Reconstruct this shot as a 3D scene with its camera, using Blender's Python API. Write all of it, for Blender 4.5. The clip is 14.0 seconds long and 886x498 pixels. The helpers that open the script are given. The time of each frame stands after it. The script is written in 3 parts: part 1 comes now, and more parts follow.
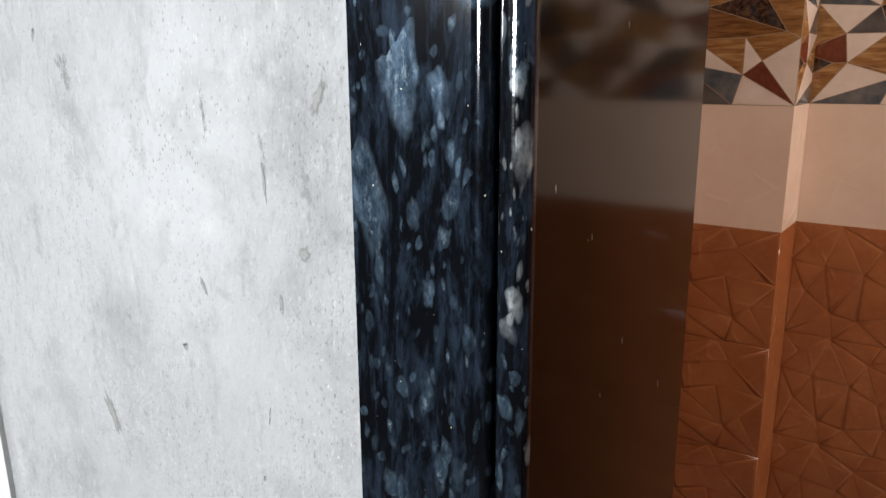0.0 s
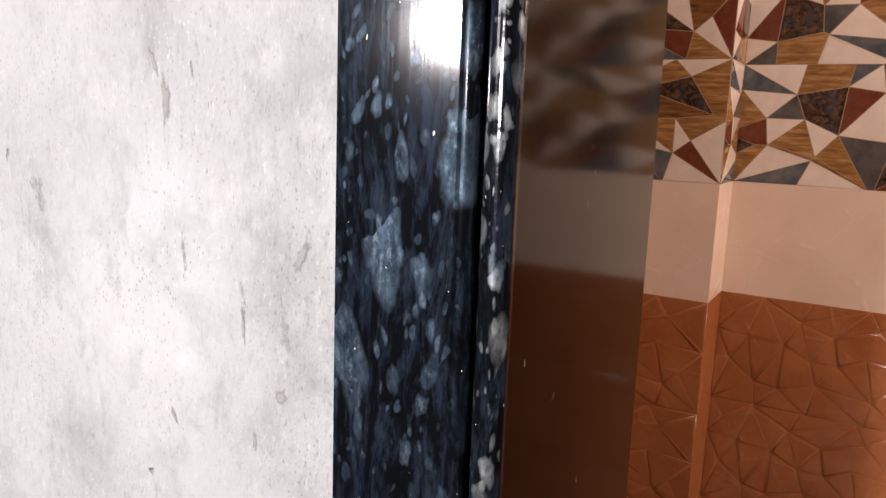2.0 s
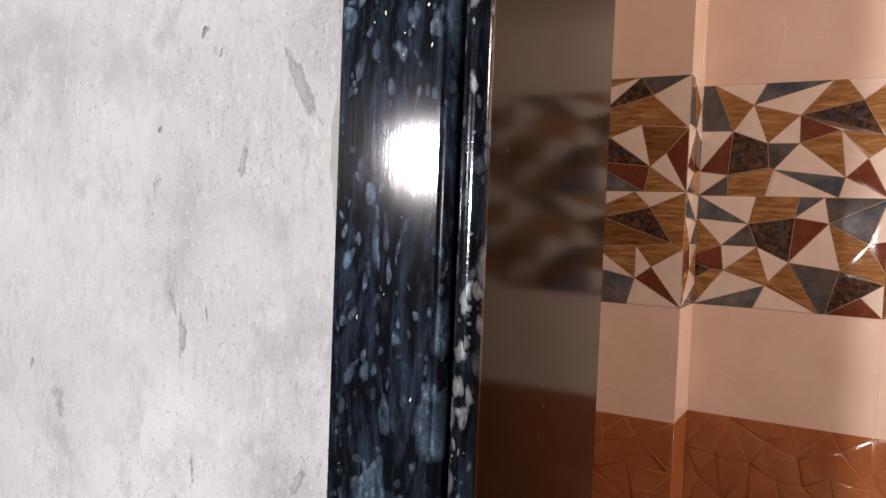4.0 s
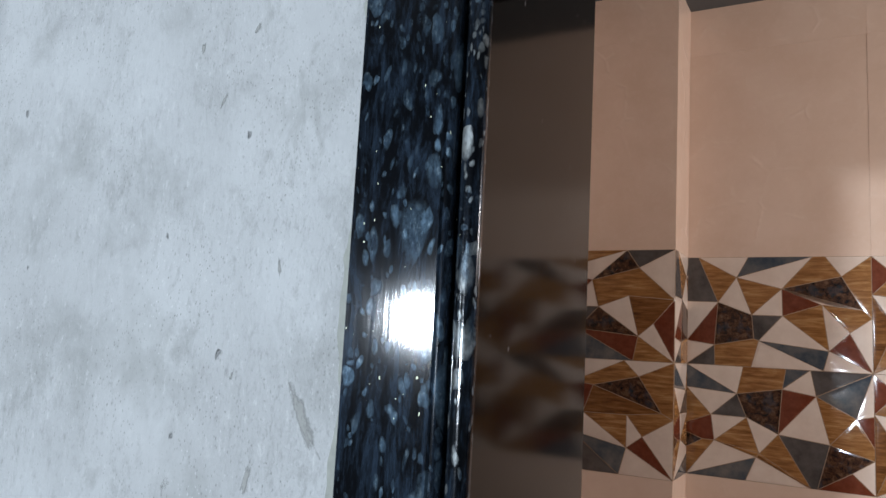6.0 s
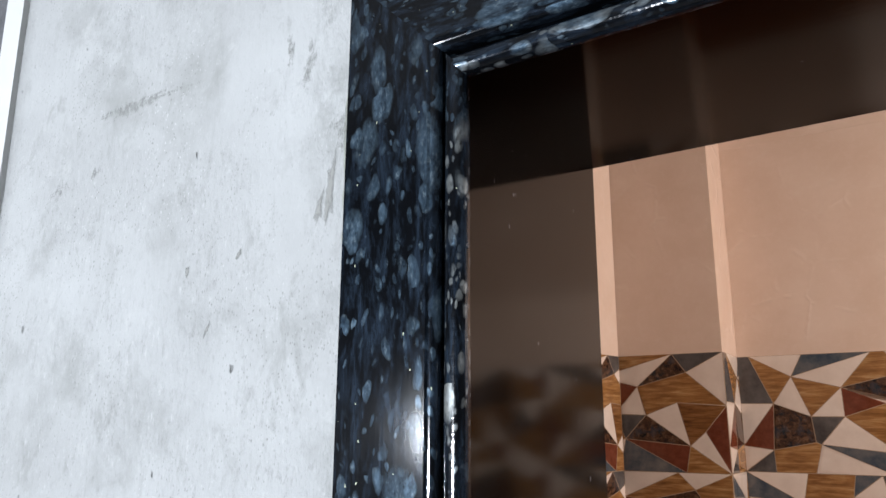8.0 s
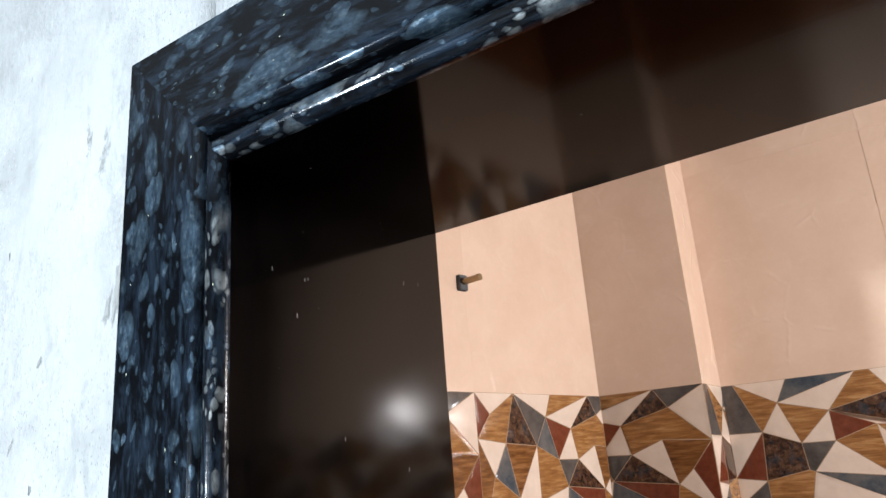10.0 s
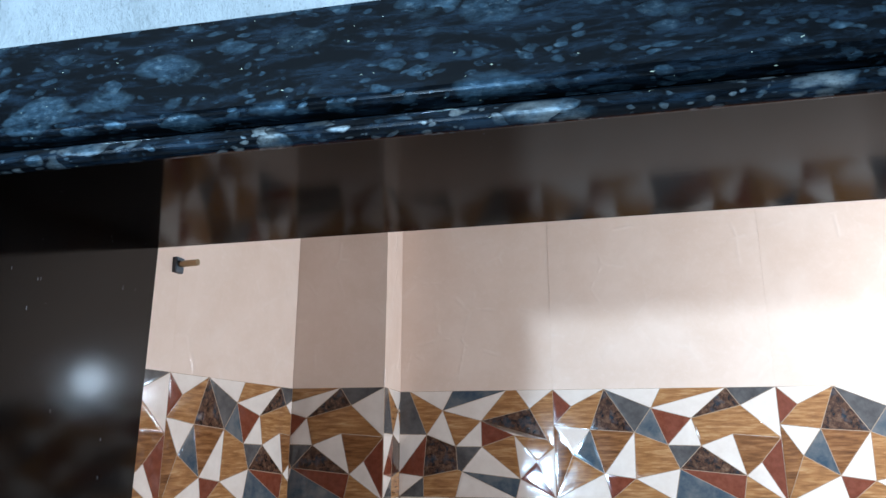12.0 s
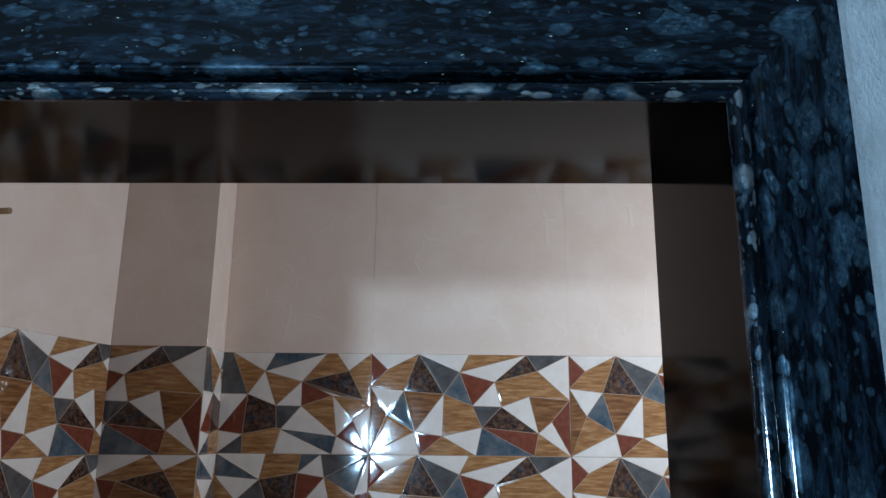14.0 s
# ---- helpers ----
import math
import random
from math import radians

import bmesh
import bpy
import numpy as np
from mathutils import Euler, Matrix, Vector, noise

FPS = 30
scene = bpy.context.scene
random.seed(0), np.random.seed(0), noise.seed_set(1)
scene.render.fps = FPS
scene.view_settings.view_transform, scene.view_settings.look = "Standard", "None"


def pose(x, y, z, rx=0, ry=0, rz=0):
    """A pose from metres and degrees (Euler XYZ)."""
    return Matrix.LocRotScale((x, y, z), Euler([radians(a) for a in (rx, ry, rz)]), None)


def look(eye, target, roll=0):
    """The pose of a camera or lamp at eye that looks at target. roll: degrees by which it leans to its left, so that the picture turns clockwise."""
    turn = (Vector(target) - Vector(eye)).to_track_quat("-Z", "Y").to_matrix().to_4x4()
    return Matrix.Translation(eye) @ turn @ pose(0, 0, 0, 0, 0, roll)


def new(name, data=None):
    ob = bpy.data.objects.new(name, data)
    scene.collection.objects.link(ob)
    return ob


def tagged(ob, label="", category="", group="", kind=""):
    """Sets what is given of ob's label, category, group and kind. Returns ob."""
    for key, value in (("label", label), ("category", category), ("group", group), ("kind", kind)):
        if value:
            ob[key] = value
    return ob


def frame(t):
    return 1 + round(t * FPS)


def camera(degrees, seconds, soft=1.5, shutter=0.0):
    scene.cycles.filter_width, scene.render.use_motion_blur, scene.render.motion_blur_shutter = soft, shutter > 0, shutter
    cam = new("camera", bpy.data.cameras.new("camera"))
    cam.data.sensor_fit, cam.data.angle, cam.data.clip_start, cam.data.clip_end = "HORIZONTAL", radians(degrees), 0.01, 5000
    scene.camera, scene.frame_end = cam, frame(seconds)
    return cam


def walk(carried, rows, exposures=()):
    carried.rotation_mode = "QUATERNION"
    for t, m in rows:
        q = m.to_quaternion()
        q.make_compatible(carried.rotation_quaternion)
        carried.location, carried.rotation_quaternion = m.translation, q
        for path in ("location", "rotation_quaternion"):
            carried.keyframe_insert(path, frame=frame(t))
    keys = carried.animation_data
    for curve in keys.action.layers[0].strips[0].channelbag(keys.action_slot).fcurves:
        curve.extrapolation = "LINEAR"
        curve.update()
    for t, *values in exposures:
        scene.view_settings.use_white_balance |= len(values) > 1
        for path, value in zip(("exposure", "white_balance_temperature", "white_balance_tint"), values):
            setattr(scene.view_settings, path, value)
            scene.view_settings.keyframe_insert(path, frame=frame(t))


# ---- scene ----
cam = camera(61.9, 14.0)
PATH = [
    (0, (0.089, 0.111, 1.548), (-1.051, 1.687, 1.083), -0.3),
    (0.5, (0.094, 0.108, 1.555), (-1.064, 1.676, 1.109), -0.3),
    (1, (0.089, 0.111, 1.562), (-1.053, 1.695, 1.131), -0.1),
    (1.5, (0.079, 0.107, 1.577), (-0.957, 1.767, 1.164), 1.0),
    (2, (0.083, 0.09, 1.598), (-0.926, 1.783, 1.255), 2.1),
    (2.2, (0.084, 0.085, 1.606), (-0.923, 1.783, 1.286), 2.2),
    (4.5, (0.121, 0.02, 1.693), (-0.847, 1.77, 1.685), 2.5),
    (5, (0.13, 0.002, 1.716), (-0.858, 1.74, 1.785), 2.6),
    (5.5, (0.132, -0.003, 1.747), (-0.837, 1.739, 1.91), 2.5),
    (6, (0.133, -0.004, 1.782), (-0.829, 1.731, 2.038), 3.1),
    (6.5, (0.13, -0.011, 1.816), (-0.787, 1.731, 2.172), 4.1),
    (7, (0.128, -0.007, 1.846), (-0.789, 1.72, 2.264), 4.9),
    (7.2, (0.13, -0.004, 1.857), (-0.791, 1.716, 2.297), 4.2),
    (9.3, (0.202, 0.096, 1.882), (-1.009, 1.602, 2.397), -4.8),
    (9.5, (0.211, 0.104, 1.888), (-0.986, 1.614, 2.424), -5.2),
    (10, (0.229, 0.106, 1.896), (-0.815, 1.709, 2.479), -4.4),
    (10.5, (0.248, 0.081, 1.898), (-0.66, 1.761, 2.494), -2.8),
    (11, (0.264, 0.045, 1.9), (-0.502, 1.798, 2.485), -1.6),
    (11.5, (0.284, 0.015, 1.899), (-0.287, 1.847, 2.462), -0.4),
    (12, (0.307, -0.016, 1.893), (-0.08, 1.874, 2.421), 0.1),
    (12.5, (0.329, -0.053, 1.883), (0.056, 1.861, 2.395), 0.6),
    (13, (0.356, -0.092, 1.87), (0.158, 1.835, 2.368), 1.0),
    (13.5, (0.376, -0.11, 1.85), (0.258, 1.836, 2.299), 1.3),
    (14, (0.398, -0.112, 1.849), (0.398, 1.833, 2.317), 0.6),
]
EXPOSURES = [
    (0.0, 0.18, 6850, 17), (1.0, 0.25, 7100, 24), (2.0, 0.32, 7400, 27), (4.5, -0.04, 7350, 28), (5.0, -0.1, 7250, 26), (5.6, -0.30, 6500, 17), (6.5, -0.36, 5900, 11), (7.0, -0.24, 6400, 16),
    (9.5, 0.48, 6500, 15), (10.5, 0.58, 5600, 6), (11.0, 0.58, 5350, 5), (12.0, 0.20, 4800, 0), (12.5, -0.04, 4650, -2), (13.5, -0.46, 4500, -2), (14.0, -0.78, 4600, -2),
]
walk(cam, [(t, look(eye, target, roll)) for t, eye, target, roll in PATH], EXPOSURES)

# ---- light ----
world = bpy.data.worlds.new("world")
scene.world = world
world.use_nodes = True
world.node_tree.nodes["Background"].inputs[0].default_value = (0.75, 0.85, 1.0, 1)
world.node_tree.nodes["Background"].inputs[1].default_value = 0.05


def disc_lamp(name, place, aim, size, watts, colour):
    data = bpy.data.lights.new(name, "AREA")
    data.shape, data.size, data.energy, data.color = "DISK", size, watts, colour
    ob = new(name, data)
    ob.matrix_world = look(place, aim)
    return ob


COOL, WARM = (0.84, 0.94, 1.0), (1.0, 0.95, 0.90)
LAMP_A, AIM_A = (-0.99, -1.27, 1.85), (-0.15, 0.33, 1.80)
LAMP_B, AIM_B = (-0.22, -1.90, 1.72), (0.25, 0.33, 1.78)
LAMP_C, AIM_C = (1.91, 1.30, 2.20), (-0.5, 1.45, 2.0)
disc_lamp("lamp_light_a", LAMP_A, AIM_A, 0.13, 24, COOL)
disc_lamp("lamp_light_b", LAMP_B, AIM_B, 0.13, 86, COOL)
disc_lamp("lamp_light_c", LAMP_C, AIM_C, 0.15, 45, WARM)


# ---- materials ----
class Nodes:
    """A small wrapper for writing node materials."""

    def __init__(self, name):
        self.mat = bpy.data.materials.new(name)
        self.mat.use_nodes = True
        self.tree = self.mat.node_tree
        self.bsdf = self.tree.nodes["Principled BSDF"]

    def node(self, kind, **values):
        n = self.tree.nodes.new(kind)
        for key, value in values.items():
            if key in n.inputs:
                self.put(value, n.inputs[key])
        return n

    def put(self, value, socket):
        if isinstance(value, bpy.types.NodeSocket):
            self.tree.links.new(value, socket)
        else:
            socket.default_value = value

    def coords(self, scale=(1, 1, 1), offset=None):
        tc = self.node("ShaderNodeTexCoord")
        m = self.node("ShaderNodeMapping", Scale=scale)
        self.put(tc.outputs["Object"], m.inputs["Vector"])
        if offset is not None:
            self.put(offset, m.inputs["Location"])
        return m.outputs[0]

    def per_object(self):
        info = self.node("ShaderNodeObjectInfo")
        return self.math("MULTIPLY", info.outputs["Random"], 37.0), info.outputs["Random"]

    def math(self, op, a, b=0.0, clamp=False):
        n = self.node("ShaderNodeMath")
        n.operation, n.use_clamp = op, clamp
        self.put(a, n.inputs[0])
        self.put(b, n.inputs[1])
        return n.outputs[0]

    def noise(self, vec, scale, detail=4.0, rough=0.55, distort=0.0):
        n = self.node("ShaderNodeTexNoise", Scale=scale, Detail=detail, Roughness=rough, Distortion=distort)
        self.put(vec, n.inputs["Vector"])
        return n.outputs["Fac"]

    def voronoi(self, vec, scale, feature="F1", out="Distance", random=1.0):
        n = self.node("ShaderNodeTexVoronoi", Scale=scale, Randomness=random)
        n.feature = feature
        self.put(vec, n.inputs["Vector"])
        return n.outputs[out]

    def warp(self, vec, scale, amount):
        n = self.node("ShaderNodeTexNoise", Scale=scale, Detail=3.0)
        self.put(vec, n.inputs["Vector"])
        c = self.node("ShaderNodeVectorMath")
        c.operation = "SUBTRACT"
        self.put(n.outputs["Color"], c.inputs[0])
        c.inputs[1].default_value = (0.5, 0.5, 0.5)
        s = self.node("ShaderNodeVectorMath")
        s.operation = "SCALE"
        self.put(c.outputs[0], s.inputs[0])
        s.inputs["Scale"].default_value = amount
        a = self.node("ShaderNodeVectorMath")
        self.put(vec, a.inputs[0])
        self.put(s.outputs[0], a.inputs[1])
        return a.outputs[0]

    def ramp(self, fac, *stops):
        n = self.node("ShaderNodeValToRGB")
        self.put(fac, n.inputs[0])
        e = n.color_ramp.elements
        while len(e) < len(stops):
            e.new(0.5)
        for el, (p, c) in zip(e, stops):
            el.position = p
            el.color = (c, c, c, 1) if isinstance(c, (int, float)) else (*c, 1)
        return n.outputs[0]

    def mix(self, fac, a, b, blend="MIX"):
        n = self.node("ShaderNodeMix")
        n.data_type, n.blend_type = "RGBA", blend
        self.put(fac, n.inputs[0])
        self.put((*a, 1) if isinstance(a, tuple) else a, n.inputs[6])
        self.put((*b, 1) if isinstance(b, tuple) else b, n.inputs[7])
        return n.outputs[2]

    def bump(self, height, distance, strength=1.0, normal=None):
        n = self.node("ShaderNodeBump", Strength=strength, Distance=distance)
        self.put(height, n.inputs["Height"])
        if normal is not None:
            self.put(normal, n.inputs["Normal"])
        return n.outputs[0]

    def done(self, colour, rough=0.5, normal=None, metal=0.0, ior=1.5, coat=0.0, haze=0.3):
        b = self.bsdf
        self.put((*colour, 1) if isinstance(colour, tuple) else colour, b.inputs["Base Color"])
        self.put(rough, b.inputs["Roughness"])
        b.inputs["Metallic"].default_value = metal
        b.inputs["IOR"].default_value = ior
        b.inputs["Coat Weight"].default_value = coat
        b.inputs["Coat Roughness"].default_value = haze
        if normal is not None:
            self.put(normal, b.inputs["Normal"])
        return self.mat


def granite(name, rough=0.06, fine=1.0, pale=0.0, ripple=0.0):
    """Black granite crowded with rounded blue-grey crystals drawn out along the board (local x), under a polish."""
    g = Nodes(name)
    off, _ = g.per_object()
    v = g.coords((0.50 * fine, fine, fine), off)
    w = g.warp(g.warp(v, 24, 0.022), 100, 0.0065)
    grit = g.noise(v, 420, 4, 0.75)
    mottle = g.noise(g.warp(v, 60, 0.01), 130, 5, 0.7)
    thread = g.noise(g.warp(g.coords((0.22, 1, 1), off), 30, 0.02), 150, 5, 0.75)
    colour = g.mix(g.ramp(thread, (0.46, 0.0), (0.72, 1.0)), (0.0022, 0.0026, 0.0034), (0.014, 0.022, 0.034))
    sheen = 0.0
    for scale, keep, base, spread, strength in ((230, 0.40, 0.20, 0.28, 0.6), (112, 0.40, 0.26, 0.24, 0.8), (46, 0.42, 0.31, 0.20, 0.78)):
        d = g.voronoi(w, scale)
        cell = g.node("ShaderNodeSeparateColor")
        g.put(g.voronoi(w, scale, out="Color"), cell.inputs[0])
        edge = g.math("SUBTRACT", g.math("ADD", base, g.math("MULTIPLY", cell.outputs[1], spread)), d)
        inside = g.math("MULTIPLY", g.ramp(edge, (0.0, 0.0), (0.15, 1.0)), g.math("GREATER_THAN", cell.outputs[0], keep))
        # the crystals are a little paler at the rim and flecked with dark inside
        bright = g.math("MULTIPLY", g.math("ADD", 0.35, g.math("MULTIPLY", cell.outputs[2], 0.65)), strength)
        tone = g.mix(g.ramp(mottle, (0.36, 0.0), (0.66, 1.0)), (0.010, 0.018, 0.028), (0.070, 0.110, 0.150))
        tone = g.mix(g.ramp(edge, (0.03, 0.35), (0.16, 0.0)), tone, (0.092, 0.138, 0.172))
        tone = g.mix(g.ramp(grit, (0.54, 0.0), (0.70, 0.7)), tone, (0.19, 0.24, 0.27))
        if pale:
            tone = g.mix(g.ramp(g.noise(v, 42, 3), (0.42, 0.0), (0.58, pale)), tone, (0.40, 0.40, 0.37))
        fac = g.math("MULTIPLY", g.math("MULTIPLY", inside, bright), g.ramp(grit, (0.30, 0.25), (0.50, 1.0)))
        colour = g.mix(fac, colour, tone)
        sheen = g.math("MAXIMUM", fac, sheen)
    glint = g.math("GREATER_THAN", g.noise(v, 700, 0, 0.5), 0.89)
    colour = g.mix(g.math("MULTIPLY", glint, 0.7), colour, (0.6, 0.62, 0.45))
    brush = g.noise(g.coords((0.02, 1, 1), off), 700, 2, 0.6)
    normal = g.bump(brush, 0.00004, 0.6, g.bump(g.noise(v, 14, 2), 0.0005, 0.2))
    if ripple:
        # polishing chatter across the rounded edge
        normal = g.bump(g.noise(g.coords((1, 0.02, 0.02), off), 260, 2, 0.6), 0.00025, ripple, normal)
    b = g.bsdf.inputs
    g.put(g.ramp(sheen, (0.0, 0.2), (0.5, 0.55)), b["Metallic"])
    b["Specular IOR Level"].default_value = 0.0
    b["Coat Weight"].default_value = 1.0
    b["Coat IOR"].default_value = 1.42
    g.put(g.math("ADD", rough, g.math("MULTIPLY", g.noise(v, 30, 3), 0.06)), b["Coat Roughness"])
    g.put(normal, b["Coat Normal"])
    g.put(normal, b["Normal"])
    g.put(colour, b["Base Color"])
    b["Roughness"].default_value = 0.45
    return g.mat


def lining_stone():
    """Dark polished stone of the reveal, faintly streaked along the slab."""
    g = Nodes("reveal_stone")
    off, _ = g.per_object()
    v = g.coords((0.25, 1, 1), off)
    streak = g.noise(g.warp(v, 12, 0.03), 55, 5, 0.65)
    cloud = g.noise(v, 14, 3)
    colour = g.mix(g.ramp(streak, (0.45, 0.0), (0.75, 1.0)), (0.0004, 0.0003, 0.0003), (0.0020, 0.0015, 0.0014))
    colour = g.mix(g.math("MULTIPLY", g.ramp(cloud, (0.45, 0.0), (0.7, 1.0)), 0.5), colour, (0.0009, 0.0006, 0.0005))
    glint = g.math("GREATER_THAN", g.noise(v, 620, 0, 0.5), 0.90)
    colour = g.mix(g.math("MULTIPLY", glint, 0.35), colour, (0.45, 0.43, 0.45))
    haze = g.noise(g.coords((0.06, 1, 1), off), 320, 3, 0.6)
    rough = g.math("ADD", 0.05, g.math("MULTIPLY", g.noise(v, 22, 3), 0.08))
    normal = g.bump(haze, 0.00002, 0.4, g.bump(g.noise(v, 9, 2), 0.0010, 0.3))
    return g.done(colour, rough, normal, ior=1.22, coat=0.005, haze=0.30)


def plaster():
    """Pale grey cement plaster with trowel streaks, pores and grey stains; grit shading is in its colour."""
    g = Nodes("cement_plaster")
    v = g.coords()
    tall = g.coords((1, 1, 0.22))
    cloud = g.noise(v, 5.5, 5, 0.6)
    stain = g.noise(g.warp(v, 9, 0.05), 13, 5, 0.65)
    streak = g.noise(g.warp(tall, 10, 0.03), 34, 5, 0.7)
    colour = g.mix(g.ramp(cloud, (0.32, 0.0), (0.66, 1.0)), (0.269, 0.271, 0.267), (0.325, 0.329, 0.325))
    colour = g.mix(g.ramp(stain, (0.50, 0.0), (0.68, 0.75)), colour, (0.202, 0.205, 0.197))
    blot = g.noise(g.warp(g.coords((1, 1, 0.6)), 22, 0.05), 38, 6, 0.75)
    colour = g.mix(g.ramp(blot, (0.55, 0.0), (0.70, 0.7)), colour, (0.192, 0.195, 0.187))
    colour = g.mix(g.ramp(streak, (0.58, 0.0), (0.80, 0.75)), colour, (0.192, 0.195, 0.187))
    lime = g.noise(v, 24, 6, 0.7)
    colour = g.mix(g.ramp(lime, (0.60, 0.0), (0.78, 0.7)), colour, (0.384, 0.384, 0.375))
    pore = g.voronoi(g.warp(g.warp(g.coords((1, 1, 0.5)), 40, 0.02), 200, 0.006), 120)
    pcell = g.node("ShaderNodeSeparateColor")
    g.put(g.voronoi(g.warp(g.warp(g.coords((1, 1, 0.5)), 40, 0.02), 200, 0.006), 120, out="Color"), pcell.inputs[0])
    pores = g.math("MULTIPLY", g.ramp(pore, (0.05, 1.0), (0.20, 0.0)), g.math("GREATER_THAN", pcell.outputs[0], 0.975))
    colour = g.mix(g.math("MULTIPLY", pores, 0.5), colour, (0.163, 0.163, 0.158))
    grit = g.noise(g.coords((1, 1, 0.55)), 260, 4, 0.7)
    area = g.ramp(g.noise(v, 8, 3), (0.38, 0.25), (0.58, 1.0))
    patch = g.ramp(g.noise(g.coords((1, 1, 0.6)), 16, 4), (0.40, 0.12), (0.60, 1.0))
    # dark pits and bright grains: relief shading under frontal light, put into the colour
    for scale, keep, reach, depth in ((330, 0.88, 0.30, 0.6), (560, 0.62, 0.36, 0.85)):
        around = g.warp(g.coords((1, 1, 0.6)), 300, 0.003)
        hole = g.node("ShaderNodeSeparateColor")
        g.put(g.voronoi(around, scale, out="Color"), hole.inputs[0])
        pit_shading = g.math("MULTIPLY", g.ramp(g.voronoi(around, scale), (0.10, 1.0), (reach, 0.0)), g.math("GREATER_THAN", hole.outputs[0], keep))
        bright = g.math("GREATER_THAN", hole.outputs[1], 0.72)
        pit_shading = g.math("MULTIPLY", g.math("MULTIPLY", pit_shading, depth), patch)
        colour = g.mix(g.math("MULTIPLY", pit_shading, g.math("SUBTRACT", 1.0, bright)), colour, (0.126, 0.126, 0.120))
        colour = g.mix(g.math("MULTIPLY", pit_shading, bright), colour, (0.403, 0.403, 0.399))
    pits = g.ramp(g.voronoi(g.warp(g.coords((1, 1, 0.55)), 120, 0.006), 330), (0.10, 0.0), (0.32, 1.0))
    h = g.math("ADD", g.math("MULTIPLY", g.math("ADD", grit, g.math("MULTIPLY", pits, 0.10)), area), g.math("MULTIPLY", pores, -1.5))
    # shaded and lit sides of the grit, drawn as darker and paler colour
    grit_shading = g.noise(g.coords((1, 1, 0.4)), 190, 4, 0.75)
    colour = g.mix(g.math("MULTIPLY", g.ramp(grit_shading, (0.55, 0.0), (0.72, 0.7)), area), colour, (0.173, 0.173, 0.168))
    colour = g.mix(g.math("MULTIPLY", g.ramp(grit_shading, (0.28, 0.8), (0.42, 0.0)), area), colour, (0.394, 0.394, 0.389))
    normal = g.bump(h, 0.0030, 0.9, g.bump(g.noise(tall, 22, 4), 0.004, 0.5))
    return g.done(colour, 0.78, normal)


def tile_glaze(name, base, dark, vein, relief=0.0008, rough=0.10, cells=6.5):
    """Glazed tile: clouded body, creased relief, fine veins."""
    g = Nodes(name)
    off, rnd = g.per_object()
    v = g.coords((1, 1, 1), off)
    cloud = g.noise(g.warp(v, 5, 0.1), 7, 5, 0.6)
    colour = g.mix(g.ramp(cloud, (0.35, 0.0), (0.68, 1.0)), dark, base)
    edge = g.voronoi(g.warp(v, 4, 0.006), cells, "DISTANCE_TO_EDGE")
    gate = g.math("MULTIPLY", g.ramp(g.noise(v, 7, 2), (0.44, 0.0), (0.56, 1.0)), g.ramp(g.noise(v, 19, 2), (0.44, 0.0), (0.56, 1.0)))
    crease = g.math("MULTIPLY", g.ramp(edge, (0.0, 1.0), (0.055, 0.0)), gate)
    colour = g.mix(g.math("MULTIPLY", crease, 0.25), colour, vein)
    grain = g.noise(g.warp(v, 14, 0.03), 60, 5, 0.7)
    colour = g.mix(g.ramp(grain, (0.5, 0.0), (0.85, 0.35)), colour, vein)
    colour = g.mix(g.math("MULTIPLY", rnd, 0.12), colour, dark)
    h = g.math("ADD", crease, g.math("MULTIPLY", g.noise(v, 18, 3), 0.5))
    normal = g.bump(h, relief, 0.6)
    return g.done(colour, g.math("ADD", rough, g.math("MULTIPLY", cloud, 0.06)), normal, ior=1.5)


def facet_plain(name, a, b, scale=60, rough=0.09):
    g = Nodes(name)
    v = g.coords()
    f = g.noise(v, scale, 5, 0.65)
    colour = g.mix(g.ramp(f, (0.35, 0.0), (0.7, 1.0)), a, b)
    return g.done(colour, rough, g.bump(g.noise(v, 35, 2), 0.0006, 0.3))


def facet_wood(name, a, b, c):
    g = Nodes(name)
    v = g.coords((1.2, 1, 9))
    f = g.noise(g.warp(v, 8, 0.09), 12, 5, 0.6)
    colour = g.ramp(f, (0.30, a), (0.52, b), (0.70, c))
    return g.done(colour, 0.10, g.bump(g.noise(g.coords(), 35, 2), 0.0006, 0.3))


def facet_mottled(name):
    g = Nodes(name)
    v = g.coords()
    d = g.noise(g.warp(v, 50, 0.03), 65, 5, 0.7)
    colour = g.ramp(d, (0.38, (0.009, 0.008, 0.008)), (0.52, (0.070, 0.030, 0.015)), (0.68, (0.16, 0.09, 0.05)))
    colour = g.mix(g.ramp(g.noise(v, 26, 3), (0.54, 0.0), (0.64, 0.5)), colour, (0.030, 0.044, 0.058))
    return g.done(colour, 0.10)


def plain(name, colour, rough=0.5, metal=0.0, scale=40, amount=0.25, relief=0.0004):
    g = Nodes(name)
    v = g.coords()
    f = g.noise(v, scale, 5, 0.65)
    lo = tuple(c * (1 - amount) for c in colour)
    return g.done(g.mix(f, lo, tuple(min(1, c * (1 + amount)) for c in colour)), rough, g.bump(g.noise(v, scale * 4, 4), relief, 0.5), metal)


